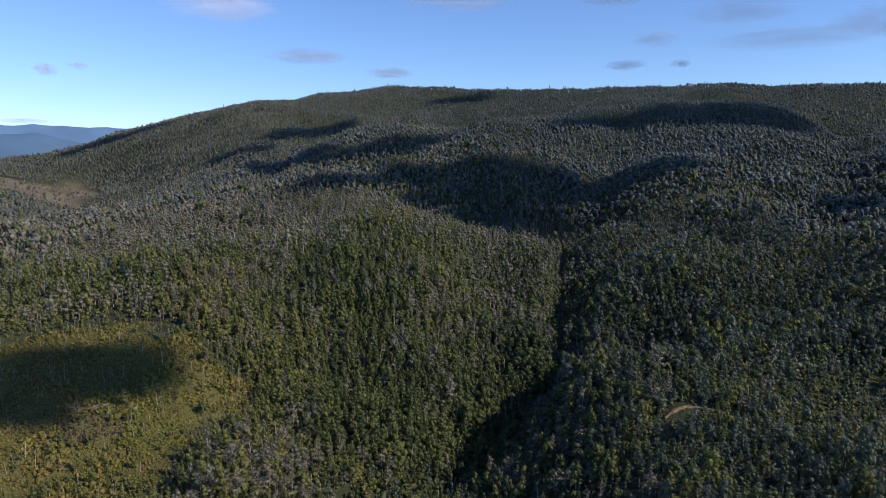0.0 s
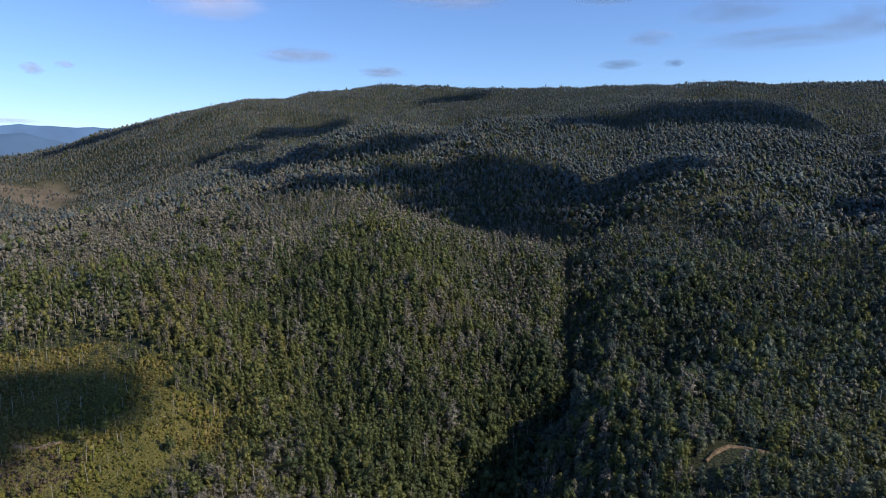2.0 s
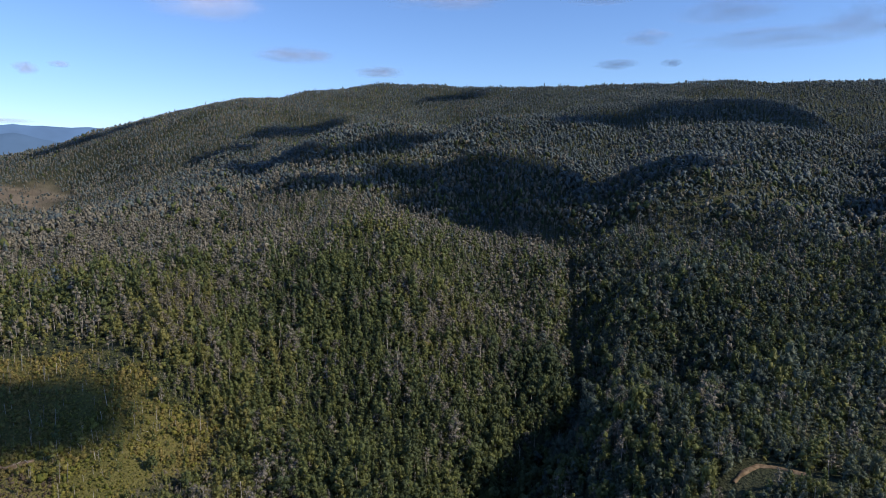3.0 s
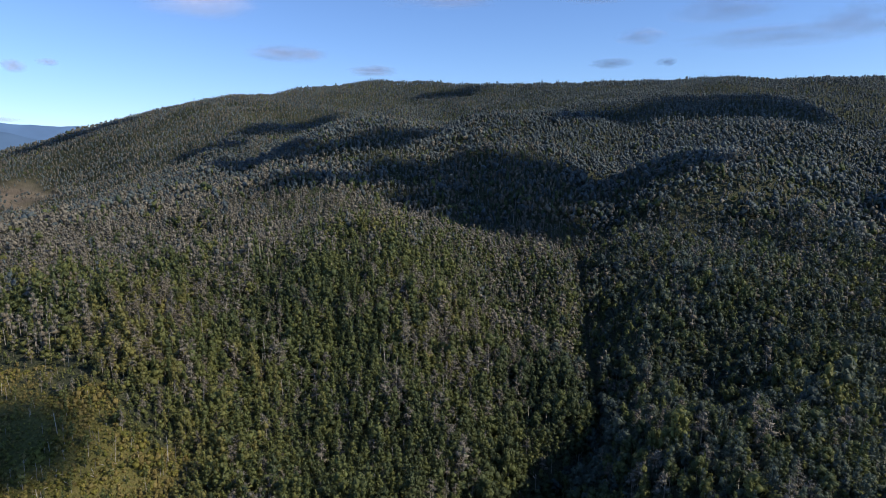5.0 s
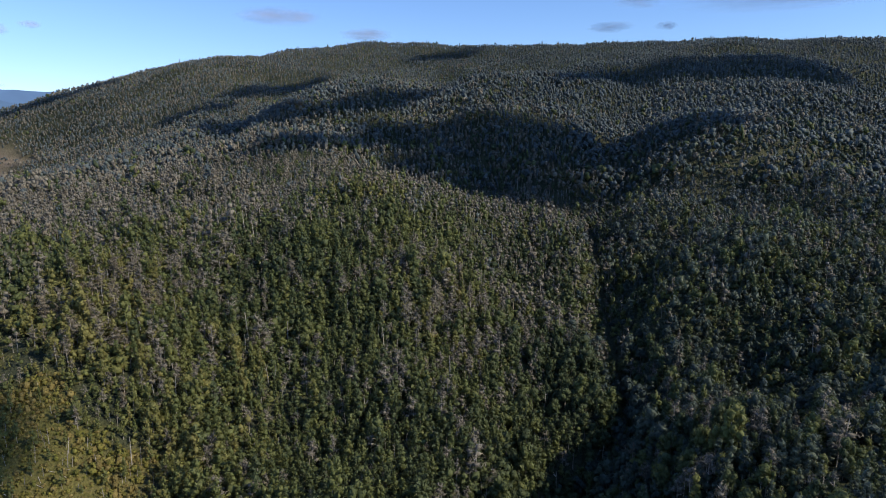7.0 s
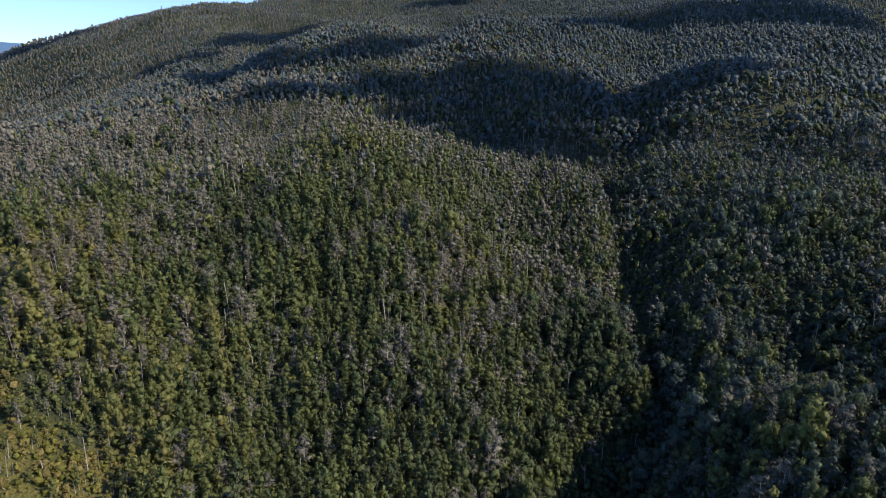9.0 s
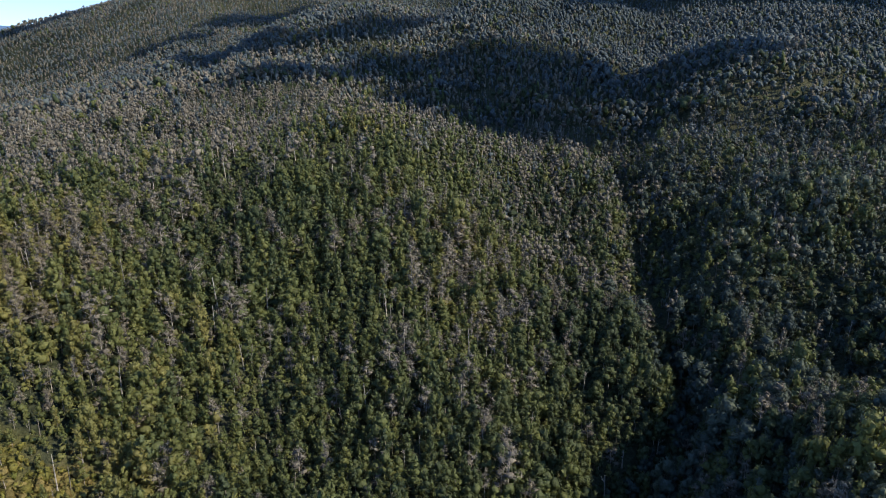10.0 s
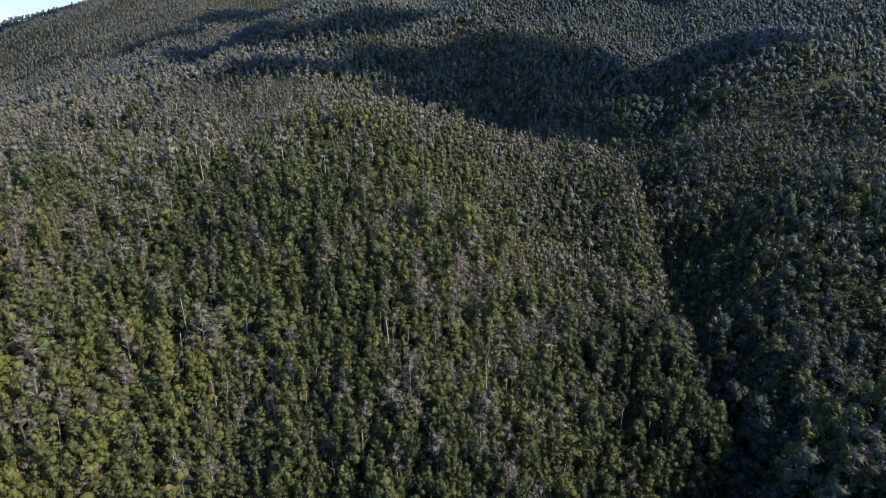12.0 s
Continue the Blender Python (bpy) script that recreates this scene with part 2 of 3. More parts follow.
def sprays(centres, outward, size, slim=1.0):
    """Leaf sprays: little triangles that face outwards, uneven in size and tilt."""
    k = len(centres)
    nrm = unit(unit(outward) + rng.normal(0, 0.4, (k, 3)))
    t1 = unit(unit(np.cross(nrm, rng.normal(0, 1, (k, 3)))) + 0.6 * (np.array((0, 0, 1.0)) - nrm * nrm[:, 2:]))
    t2 = np.cross(nrm, t1)
    s = size * np.exp(rng.normal(0, 0.3, (k, 1)))
    a, b = 1.25 / slim ** 0.4, slim
    p = np.stack([centres + s * a * t1, centres + s * (-0.6 * t1 + 0.55 * b * t2), centres + s * (-0.55 * t1 - 0.6 * b * t2)], 1)
    return p.reshape(-1, 3), np.arange(3 * k).reshape(-1, 3)


def pole(p0, p1, r0, r1, sides=3):
    """A tapered stem of that many sides, pointed at its top."""
    p0, p1 = np.array(p0, float), np.array(p1, float)
    d = unit(p1 - p0)
    u = unit(np.cross(d, (0.3, 1, 0.2)))
    w = np.cross(d, u)
    ang = np.arange(sides) * 2 * math.pi / sides
    ring = np.cos(ang)[:, None] * u + np.sin(ang)[:, None] * w
    v = np.concatenate([p0 + r0 * ring, p1 + r1 * ring])
    f = [(i, (i + 1) % sides, sides + i) for i in range(sides)] + [((i + 1) % sides, sides + (i + 1) % sides, sides + i) for i in range(sides)]
    return v, np.array(f)


def join(pieces):
    """pieces of (vertices, faces, material, part name): one template."""
    vs, fs, ms, ps, o = [], [], [], [], 0
    for v, f, mat, *part_name in pieces:
        vs.append(v), fs.append(f + o), ms.append(np.full(len(f), mat))
        ps.append(np.full(len(f), part_name[0] if part_name else "crown", dtype="U12"))
        o += len(v)
    return np.concatenate(vs), np.concatenate(fs), np.concatenate(ms), np.concatenate(ps)


OCT = np.array([(1, 0, 0), (0, 1, 0), (-1, 0, 0), (0, -1, 0), (0, 0, 1), (0, 0, -1)], float)
OCT_F = np.array([(0, 1, 4), (1, 2, 4), (2, 3, 4), (3, 0, 4), (1, 0, 5), (2, 1, 5), (3, 2, 5), (0, 3, 5)])


def lump(c, r, fine):
    """A rough rounded mass of foliage."""
    base, f = (ICO, ICO_F) if fine else (OCT, OCT_F)
    turned = base @ np.linalg.qr(rng.normal(0, 1, (3, 3)))[0]
    return turned * (1 + rng.uniform(-0.25, 0.25, (len(base), 1))) * np.array(r) + np.array(c), f


def crown(lobes, leaves, size, mat, core=True, fine=False):
    """A crown of lobes (centre, radii), each a soft mass with leaf sprays standing out of it."""
    out = []
    vol = np.array([r[0] * r[2] for _, r in lobes])
    for (c, r), share in zip(lobes, vol / vol.sum()):
        c, r = np.array(c, float), np.array(r, float)
        if core:
            out.append((*lump(c, r * (0.76 if fine else 0.82), fine), mat))
        k = max(3, int(leaves * share))
        d = unit(rng.normal(0, 1, (k, 3)) + (0, 0, 0.35))
        p, f = sprays(c + d * r * rng.uniform(0.7, 1.16, (k, 1)), d / r, size, 0.4 if mat == 1 and fine is None else 1.0)
        out.append((p, f, mat))
    return out


def slender(detail):
    """A narrow crown of uneven tufts up the stem."""
    h, w = rng.uniform(6.8, 11.0), rng.uniform(1.2, 1.95)
    n_l = (1, 3, 6)[detail]
    lobes = []
    turn = rng.uniform(0, 6.28)
    for i in range(n_l):
        t = (i + 0.5) / n_l
        rad = w * (1.0 - 0.52 * t * t) * rng.uniform(0.62, 1.0)
        an, off = turn + 2.4 * i, w * 0.55 * (1 - 0.75 * t) * (detail > 0)
        lobes.append(((math.cos(an) * off, math.sin(an) * off, h * (0.2 + 0.72 * t)), (rad, rad, rng.uniform(0.8, 1.2) * h * 0.42 / n_l + 0.35)))
    return lobes, h


def broad(detail):
    """A wide crown of rounded lobes on spreading limbs."""
    h, w = rng.uniform(7.5, 11.5), rng.uniform(2.2, 3.5)
    if not detail:
        return [((0, 0, h * 0.58), (w * 0.9, w * 0.9, h * 0.34))], h
    k = 9 if detail > 1 else 4
    lobes = [((rng.normal(0, 0.3), rng.normal(0, 0.3), h * 0.8), (w * 0.5, w * 0.5, h * 0.18))]
    for i in range(k - 1):
        an = 2.4 * i + rng.uniform(0, 0.6)
        low = i / (k - 1)
        d, s = w * rng.uniform(0.42, 0.72) * (0.7 + 0.4 * low), rng.uniform(0.3, 0.48)
        lobes.append(((math.cos(an) * d, math.sin(an) * d, h * (0.74 - 0.36 * low + rng.uniform(-0.06, 0.06))), (w * s, w * s, h * rng.uniform(0.11, 0.17))))
    return lobes, h


def far_tree(lobe, mat, detail):
    """A ragged mass of two or three tufts, with some sprays standing out where it is not too far."""
    c, r = np.array(lobe[0]), np.array(lobe[1]) * ((1.5, 1.5, 1.0) if lobe[1][0] < 2.0 else (1.05, 1.05, 0.95))
    out = []
    for k in range(2 + (detail == 0)):
        an, up = rng.uniform(0, 6.28), (-0.25, 0.4, 0.1)[k]
        out.append((*lump(c + r * (0.35 * math.cos(an), 0.35 * math.sin(an), up), r * rng.uniform(0.62, 0.85) * (1, 1, 0.85), False), mat))
    if detail == 0:
        d = unit(rng.normal(0, 1, (8, 3)) + (0, 0, 0.4))
        out.append((*sprays(c + d * r * rng.uniform(0.8, 1.15, (8, 1)), d / r, 0.7), mat))
    return out


def tree_template(kind, detail):
    """detail 2: near, 1: middle, 0: far, -1: farthest."""
    d = max(detail, 0)
    n_leaf = (0, 48, 205)[d]
    if kind == "slender":
        lobes, h = slender(d)
        pieces = crown(lobes, n_leaf, 0.29 if d > 1 else 0.42, 0) if d else far_tree(lobes[0], 0, detail)
        if d > 1:
            pieces.append((*pole((0, 0, -0.4), (rng.normal(0, 0.2), rng.normal(0, 0.2), h * 0.62), 0.15, 0.05), 2, "trunk"))
    elif kind == "broad":
        lobes, h = broad(d)
        pieces = crown(lobes, int(n_leaf * 1.9), 0.3 if d > 1 else 0.44, 0, fine=d > 1) if d else far_tree(lobes[0], 0, detail)
        if d > 1:
            pieces.append((*pole((0, 0, -0.4), (0, 0, h * 0.6), 0.2, 0.08), 2, "trunk"))
            for i, (c, r) in enumerate(lobes[1:4]):
                pieces.append((*pole((0, 0, h * 0.3), c, 0.09, 0.04), 2, "limb %d" % i))
    elif kind == "grey":
        lobes, h = slender(d)
        lobes = [((c[0] * 1.5, c[1] * 1.5, c[2] * 0.85 + 0.2 * h), (r[0] * 1.1, r[1] * 1.1, r[2] * 0.7)) for c, r in lobes]
        pieces = crown(lobes, int(n_leaf * 1.15), 0.28 if d > 1 else 0.4, 1, core=d == 1, fine=None) if d else far_tree(lobes[0], 1, detail)
        if d > 1:
            for c, r in lobes:
                pieces.append((*lump(c, [q * 0.6 for q in r], False), 1))
        if d:
            pieces.append((*pole((0, 0, -0.4), (rng.normal(0, 0.35), rng.normal(0, 0.35), h * 0.9), 0.18, 0.06), 2, "trunk"))
        if d > 1:
            for i in range(9):
                an, z0 = rng.uniform(0, 6.28), h * rng.uniform(0.35, 0.8)
                ln = rng.uniform(0.8, 1.9)
                pieces.append((*pole((0, 0, z0), (math.cos(an) * ln, math.sin(an) * ln, z0 + ln * 0.9), 0.07, 0.03), 1 if i % 3 else 2, "crown" if i % 3 else "limb %d" % i))
    elif kind == "snag":
        h = rng.uniform(4.5, 8.5)
        lean = rng.normal(0, 0.06, 2) * h
        pieces = [(*pole((0, 0, -0.4), (lean[0], lean[1], h), 0.18, 0.08), 2, "trunk")]
        for i in range(3):
            an, t = rng.uniform(0, 6.28), rng.uniform(0.5, 0.9)
            ln = rng.uniform(0.4, 1.3)
            pieces.append((*pole((lean[0] * t, lean[1] * t, h * t), (lean[0] * t + math.cos(an) * ln, lean[1] * t + math.sin(an) * ln, h * t + ln), 0.06, 0.03), 2, "branch %d" % i))
    elif kind == "bush":
        w = rng.uniform(1.0, 1.6)
        lobes = [((0, 0, w * 0.7), (w, w, w * rng.uniform(0.7, 1.1))), ((rng.normal(0, 0.4), rng.normal(0, 0.4), w * 1.7), (w * 0.7, w * 0.7, w * rng.uniform(0.6, 0.9)))]
        pieces = crown(lobes, 32 if detail > 1 else 12, 0.3 if detail > 1 else 0.48, 0)
    else:
        w = rng.uniform(0.5, 1.15)
        pieces = crown([((0, 0, w * 0.5), (w, w, w * rng.uniform(0.6, 1.4)))], 15, 0.3, 3)
    return join(pieces)


CLOUDS = [(-19.0, 12.4, 5.73, 1.64), (1.3, 13.4, 6.64, 1.09), (-11.9, 8.6, 3.98, 0.89), (-4.8, 7.4, 2.66, 0.61), (-32.0, 6.6, 1.08, 0.61), (-29.8, 7.0, 0.97, 0.34), (15.9, 7.8, 2.17, 0.55), (20.4, 7.7, 1.08, 0.41), (24.7, 11.4, 4.82, 1.23), (29.2, 9.2, 9.04, 1.09), (33.5, 9.9, 3.62, 1.50), (18.3, 9.8, 2.42, 0.82), (14.5, 13.0, 3.62, 0.55), (-33.7, 2.7, 2.42, 0.27)]
# ground under each cloud's shadow: from, to, half-width
SHADES = [
    (-180, 270, -141, 276, 31), (-190, 246, -168, 244, 20), (-323, 1142, -189, 1320, 40), (-379, 1086, -305, 1046, 30), (-120, 836, 12, 946, 23), (-279, 926, -156, 832, 34), (-156, 832, -27, 880, 20),
    (-173, 671, -39, 807, 25), (-53, 807, 84, 781, 42), (15, 735, 135, 726, 66), (37, 675, 105, 658, 46), (82, 764, 123, 772, 27), (143, 735, 221, 700, 56),
    (218, 731, 263, 700, 29), (340, 1040, 446, 1014, 80), (428, 1015, 504, 928, 80), (174, 954, 277, 1057, 31), (2, 1549, 106, 1585, 40),
    # the last is a cloud added to stand for a valley's own shade
    (-811, 1316, -739, 1378, 20), (-739, 1378, -648, 1392, 40), (387, 623, 392, 572, 24),
]


KINDS = ["slender", "broad", "grey", "snag", "shrub", "bush"]
SETS = {d: [tree_template(k, d if k not in ("snag", "shrub", "bush") else max(d, 1)) for k in KINDS for _ in range(6)] for d in (2, 1, 0, -1)}

CLEARING = [(-232, 282), (-206, 302), (-177, 321), (-141, 309), (-125, 298), (-106, 292), (-93, 281), (-92, 265), (-102, 244), (-107, 229), (-103, 205), (-108, 175), (-190, 150), (-240, 200)]
TRACK = [(82.4, 218), (87.3, 221.4), (92.2, 223.3), (96.9, 221.7), (100.1, 219), (103.9, 215.5)]
DEBRIS = [(-160, 251), (-151, 249), (-144, 253.5), (-135.6, 258), (-129, 263.5), (-118.5, 271.5), (-109, 279)]


def inside(x, y, ring):
    """Whether points lie within a ring of corners."""
    r = np.zeros(np.shape(x), bool)
    for (ax, ay), (bx, by) in zip(ring, ring[1:] + ring[:1]):
        cross = (ay > y) != (by > y)
        r ^= cross & (x < (bx - ax) * (y - ay) / (by - ay + 1e-9) + ax)
    return r


def open_ground(x, y):
    wx, wy = x + 9 * lattice(x, y, 16, 41) + 5 * lattice(x, y, 5, 45), y + 9 * lattice(x, y, 16, 42) + 5 * lattice(x, y, 5, 46)
    return inside(wx, wy, CLEARING)


def bog(x, y):
    """1 within the brown bog in the saddle, 0 outside."""
    u, v = (x + 690 + 30 * lattice(x, y, 60, 43)) / 115, (y - 1020 + 40 * lattice(x, y, 70, 44)) / 150
    return np.clip(2.5 * (1.1 - np.hypot(u, v)), 0, 1)


def scatter(spacing, x0, x1, y0, y1):
    ax, ay = np.arange(x0, x1, spacing), np.arange(y0, y1, spacing)
    X, Y = np.meshgrid(ax, ay)
    X = X + rng.uniform(-0.45, 0.45, X.shape) * spacing + (np.arange(len(ay)) % 2)[:, None] * spacing / 2
    Y = Y + rng.uniform(-0.45, 0.45, Y.shape) * spacing
    return X.ravel(), Y.ravel()


def nearness(x, y):
    """Distance to the flight line, for points that lie ahead of it somewhere and not under it."""
    best, z = np.full(len(x), 1e9), land(x, y)
    for s in np.linspace(0, 1, 7):
        ex, ey, ez = -21 * s, 198 * s, 150 - 25 * s * s
        an = np.abs(np.degrees(np.arctan2(x - ex, y - ey)) - 2 * s)
        flat = np.hypot(x - ex, y - ey)
        under = (ez - z - 13) / math.tan(radians(33 + 9.5 * np.clip(2.2 * s - 0.8, 0, 1))) - 16
        best = np.minimum(best, np.where((an < 41) & (flat > under), np.hypot(flat, ez - z), 1e9))
    return best


def in_sight(x, y):
    """Whether the tree tops can be seen from either end of the flight."""
    seen, top = np.zeros(len(x), bool), land(x, y) + 14
    for ex, ey, ez in ((0, 0, 150), (-21, 198, 126)):
        free = np.ones(len(x), bool)
        for s in np.linspace(0.35, 0.98, 14):
            free &= land(ex + (x - ex) * s, ey + (y - ey) * s) + 3 < ez + (top - ez) * s
        seen |= free
    return seen


def right_bank(x, y):
    edge = np.interp(y, [q for _, q in GULLY[::-1]] + [800], [q for q, _ in GULLY[::-1]] + [150])
    return 1 / (1 + np.exp(-(x - edge) / 8))


def choose(x, y):
    """Which kind grows where: broad crowns right of the gully, slender and grey ones on the left hill."""
    u = rng.uniform(0, 1, len(x))
    right = right_bank(x, y)
    far = np.clip((np.hypot(x, y) - 600) / 300, 0, 1)
    low = np.clip((290 - y) / 40, 0, 1) * right
    p_broad = 0.035 + 0.42 * right * (1 - far) * (1 - 0.8 * low) + 0.25 * far
    beside = np.clip((x - 5) / 45, 0, 1) * np.clip((410 - y) / 40, 0, 1) * (1 - right)
    p_broad = p_broad + 0.4 * beside + 0.03 * lattice(x, y, 40, 13)
    p_grey = 0.21 + 0.24 * lattice(x, y, 55, 11) + 0.2 * lattice(x, y, 20, 12) - 0.2 * beside + 0.40 * np.clip((y - 390) / 110, 0, 1) + 0.14 * np.clip((-40 - x) / 120, 0, 1) + 0.25 * np.clip((-100 - x) / 100, 0, 1) * np.clip((y - 430) / 120, 0, 1)
    p_grey = p_grey.clip(0.05, 0.78) * (1 - 0.55 * right) * (1 - 0.7 * far) + 0.22 * far * np.clip((-x - 150) / 300, 0, 1)
    p_snag = 0.085 * (1 - 0.5 * right) + 0.06 * low
    return np.where(u < p_broad, 1, np.where(u < p_broad + p_grey, 2, np.where(u > 1 - p_snag, 3, 0)))


def stand(spacing, box, keep, scrub=False):
    """Where plants stand, of what kind, size and tint."""
    x, y = scatter(spacing, *box)
    w = keep(x, y)
    x, y = x[w], y[w]
    clear = open_ground(x, y) | (off_line(x, y, DEBRIS) < 2.5)
    bare = (off_line(x, y + 4.5, TRACK) < 7) | (off_line(x, y, GULLY[:8]) < 1.5) | ((bog(x, y) > 0.3) & (rng.uniform(0, 1, len(x)) > 0.14))
    w = (clear & (off_line(x, y, DEBRIS[:3]) > 1.2) & ~bare) if scrub else ~(clear | bare)
    x, y = x[w], y[w]
    right = right_bank(x, y)
    if scrub:
        kind = np.where(rng.uniform(0, 1, len(x)) < 0.055, 3, np.where(rng.uniform(0, 1, len(x)) < 0.05, 0, 4))
    else:
        kind = choose(x, y)
    size = np.exp(rng.normal(-0.07, 0.25, len(x))).clip(0.45, 1.5) * (1 + 0.3 * lattice(x, y, 22, 21)) * (1 - 0.25 * np.clip((285 - y) / 40, 0, 1) * right)
    away = np.clip((np.hypot(x, y) - 600) / 400, 0, 1)
    size = size + away * (0.6 * (0.95 - size))
    size *= 0.4 + 0.6 * np.clip(off_line(x, y, CLEARING + CLEARING[:1]) / 16, 0, 1)
    if scrub:
        size = size / (0.4 + 0.6 * np.clip(off_line(x, y, CLEARING + CLEARING[:1]) / 16, 0, 1))
        size = np.where(kind == 0, 0.5 * size, np.where(kind == 3, 0.62 * size, 1.0 * size * (1 + 0.5 * lattice(x, y, 7, 22))))
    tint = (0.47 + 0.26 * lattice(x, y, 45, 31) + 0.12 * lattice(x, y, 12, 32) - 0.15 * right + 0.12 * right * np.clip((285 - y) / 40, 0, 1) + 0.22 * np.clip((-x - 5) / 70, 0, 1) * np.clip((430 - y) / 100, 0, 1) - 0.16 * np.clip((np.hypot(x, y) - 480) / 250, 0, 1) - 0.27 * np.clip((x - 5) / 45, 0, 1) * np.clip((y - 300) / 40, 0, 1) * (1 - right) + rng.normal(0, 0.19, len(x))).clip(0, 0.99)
    if scrub:
        tint = tint.clip(0, 0.78)
        dead = np.hypot((x + 143) / 15, (y - 237) / 9) + 0.3 * lattice(x, y, 6, 33) < 1
        tint, size = np.where(dead, 0.97, tint), np.where(dead, 0.75 * size, size)
    return x, y, kind, size, tint


def plant(name, label, templates, x, y, kind, size, tint):
    """One mesh of many plants: templates chosen by kind, turned and sized one by one."""
    vs, fs, ms, ts, o = [], [], [], [], 0
    z = land(x, y)
    pick = kind * 6 + rng.integers(0, 6, len(x))
    turn = rng.uniform(0, 2 * math.pi, len(x))
    tall = rng.uniform(0.82, 1.2, len(x))
    for k, (v, f, mt, _) in enumerate(templates):
        w = np.nonzero(pick == k)[0]
        if not len(w):
            continue
        # haze by leaf colour: some on the right bank, more with distance
        bank_haze, far_haze = 0.6 * right_bank(x[w], y[w]), 0.9 * np.clip((np.hypot(x[w], y[w]) - 430) / 420, 0, 1)
        own_leaf = np.where(rng.uniform(0, 1, len(w)) < bank_haze, 4, 0)
        own_leaf = np.where(rng.uniform(0, 1, len(w)) < far_haze, 5, own_leaf)
        c, s = np.cos(turn[w])[:, None], np.sin(turn[w])[:, None]
        sz = size[w][:, None]
        vx, vy = v[None, :, 0] * c - v[None, :, 1] * s, v[None, :, 0] * s + v[None, :, 1] * c
        p = np.stack([vx * sz + x[w][:, None], vy * sz + y[w][:, None], v[None, :, 2] * sz * tall[w][:, None] + z[w][:, None]], 2)
        vs.append(p.reshape(-1, 3))
        fs.append((f[None] + (np.arange(len(w)) * len(v))[:, None, None]).reshape(-1, 3) + o)
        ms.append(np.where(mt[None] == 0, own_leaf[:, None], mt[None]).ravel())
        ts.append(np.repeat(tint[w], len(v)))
        o += len(w) * len(v)
    ob = new(name, mesh_of(name, np.concatenate(vs), np.concatenate(fs), MATS, np.concatenate(ms), np.concatenate(ts)))
    return tagged(ob, label, "forest", kind="stuff")


# single trees: those that the flight passes nearest, each with trunk and crown
NAMES = {0: ("evergreen_tree", "slender evergreen tree with a narrow leafy crown", "tree"),
         1: ("broadleaf_tree", "broad-crowned dark green tree with a lobed crown", "tree"),
         2: ("grey_tree", "half-dead grey lichen-hung tree with a pale trunk", "tree"),
         3: ("dead_snag", "bleached bare dead trunk with broken branches", "dead tree"),
         4: ("shrub", "low yellow-green shrub in the clearing", "shrub")}
PARTS = {}


def cut(template):
    """The template's parts as meshes: (part name, mesh)."""
    v, f, mt, parts = template
    out = []
    for part_name in sorted(set(parts)):
        w = parts == part_name
        used, back = np.unique(f[w], return_inverse=True)
        word = part_name.split(" ")[0]
        me = mesh_of(word, v[used], back.reshape(-1, 3), MATS, mt[w], np.full(len(used), 0.42))
        me.attributes.new("own", "FLOAT", "POINT").data.foreach_set("value", np.full(len(used), 0.7, np.float32))
        out.append((word, me))
    return out


def single(x, y, kind, size):
    """Trees as things of their own; the templates' meshes are shared."""
    z = land(x, y)
    for i in range(len(x)):
        k = int(kind[i]) * 6 + int(rng.integers(0, 6))
        if k not in PARTS:
            PARTS[k] = cut(SETS[2][k])
        name, label, cat = NAMES[int(kind[i])]
        s = float(size[i])
        m = Matrix.LocRotScale((x[i], y[i], z[i]), Euler((0, 0, rng.uniform(0, 6.28))), (s, s, s * rng.uniform(0.85, 1.18)))
        if len(PARTS[k]) == 1 and kind[i] == 4:
            ob = new(name, PARTS[k][0][1])
        else:
            ob = new(name)
            for part_name, me in PARTS[k]:
                p = new(part_name, me)
                p.parent = ob
        ob.matrix_basis = m
        tagged(ob, label, cat, group=name.replace("_", " ") + "s of the slope")


NEAR, MID, FAR, EACH = 228, 480, 820, 290
x, y, kind, size, tint = stand(3.3, (-330, 330, 90, 480), lambda x, y: nearness(x, y) < NEAR)
sx, sy, sk, ss, st = stand(1.55, (-260, -60, 120, 330), lambda x, y: x < 0, scrub=True)
alone = np.zeros(len(x), bool)
for k in range(4):
    w = np.nonzero((kind == k) & (np.abs(x - 10) < 120))[0]
    alone[w[np.argsort(np.hypot(np.hypot(x[w] + 21, y[w] - 198), 75))[:EACH]]] = True
lone = np.zeros(len(sx), bool)
lone[np.nonzero((sk == 4) & (sy > 230) & (sx > -130))[0][:EACH]] = True
plant("forest_near", "dense evergreen forest with grey lichen-hung crowns", SETS[2], *[q[~alone] for q in (x, y, kind, size, tint)])
ux, uy, uk, us, ut = stand(3.0, (-330, 330, 90, 480), lambda x, y: nearness(x, y) < NEAR)
plant("undergrowth", "bushy green undergrowth between the tree trunks", SETS[2], ux, uy, uk * 0 + 5, us * 1.3, (ut + 0.02).clip(0, 1))
plant("scrub", "yellow-green scrub with bleached stumps in the burnt clearing", SETS[2], *[q[~lone] for q in (sx, sy, sk, ss, st)])
bx, by, bk, bs, bt = stand(4.6, (-640, 640, 120, 640), lambda x, y: (nearness(x, y) >= NEAR) & (nearness(x, y) < 430))
plant("thicket", "bushy green thicket under the hillside trees", SETS[1], bx, by, bk * 0 + 5, bs * 1.4, bt)
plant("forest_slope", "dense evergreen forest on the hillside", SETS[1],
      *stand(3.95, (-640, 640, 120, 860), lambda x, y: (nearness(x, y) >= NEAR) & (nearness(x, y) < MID)))
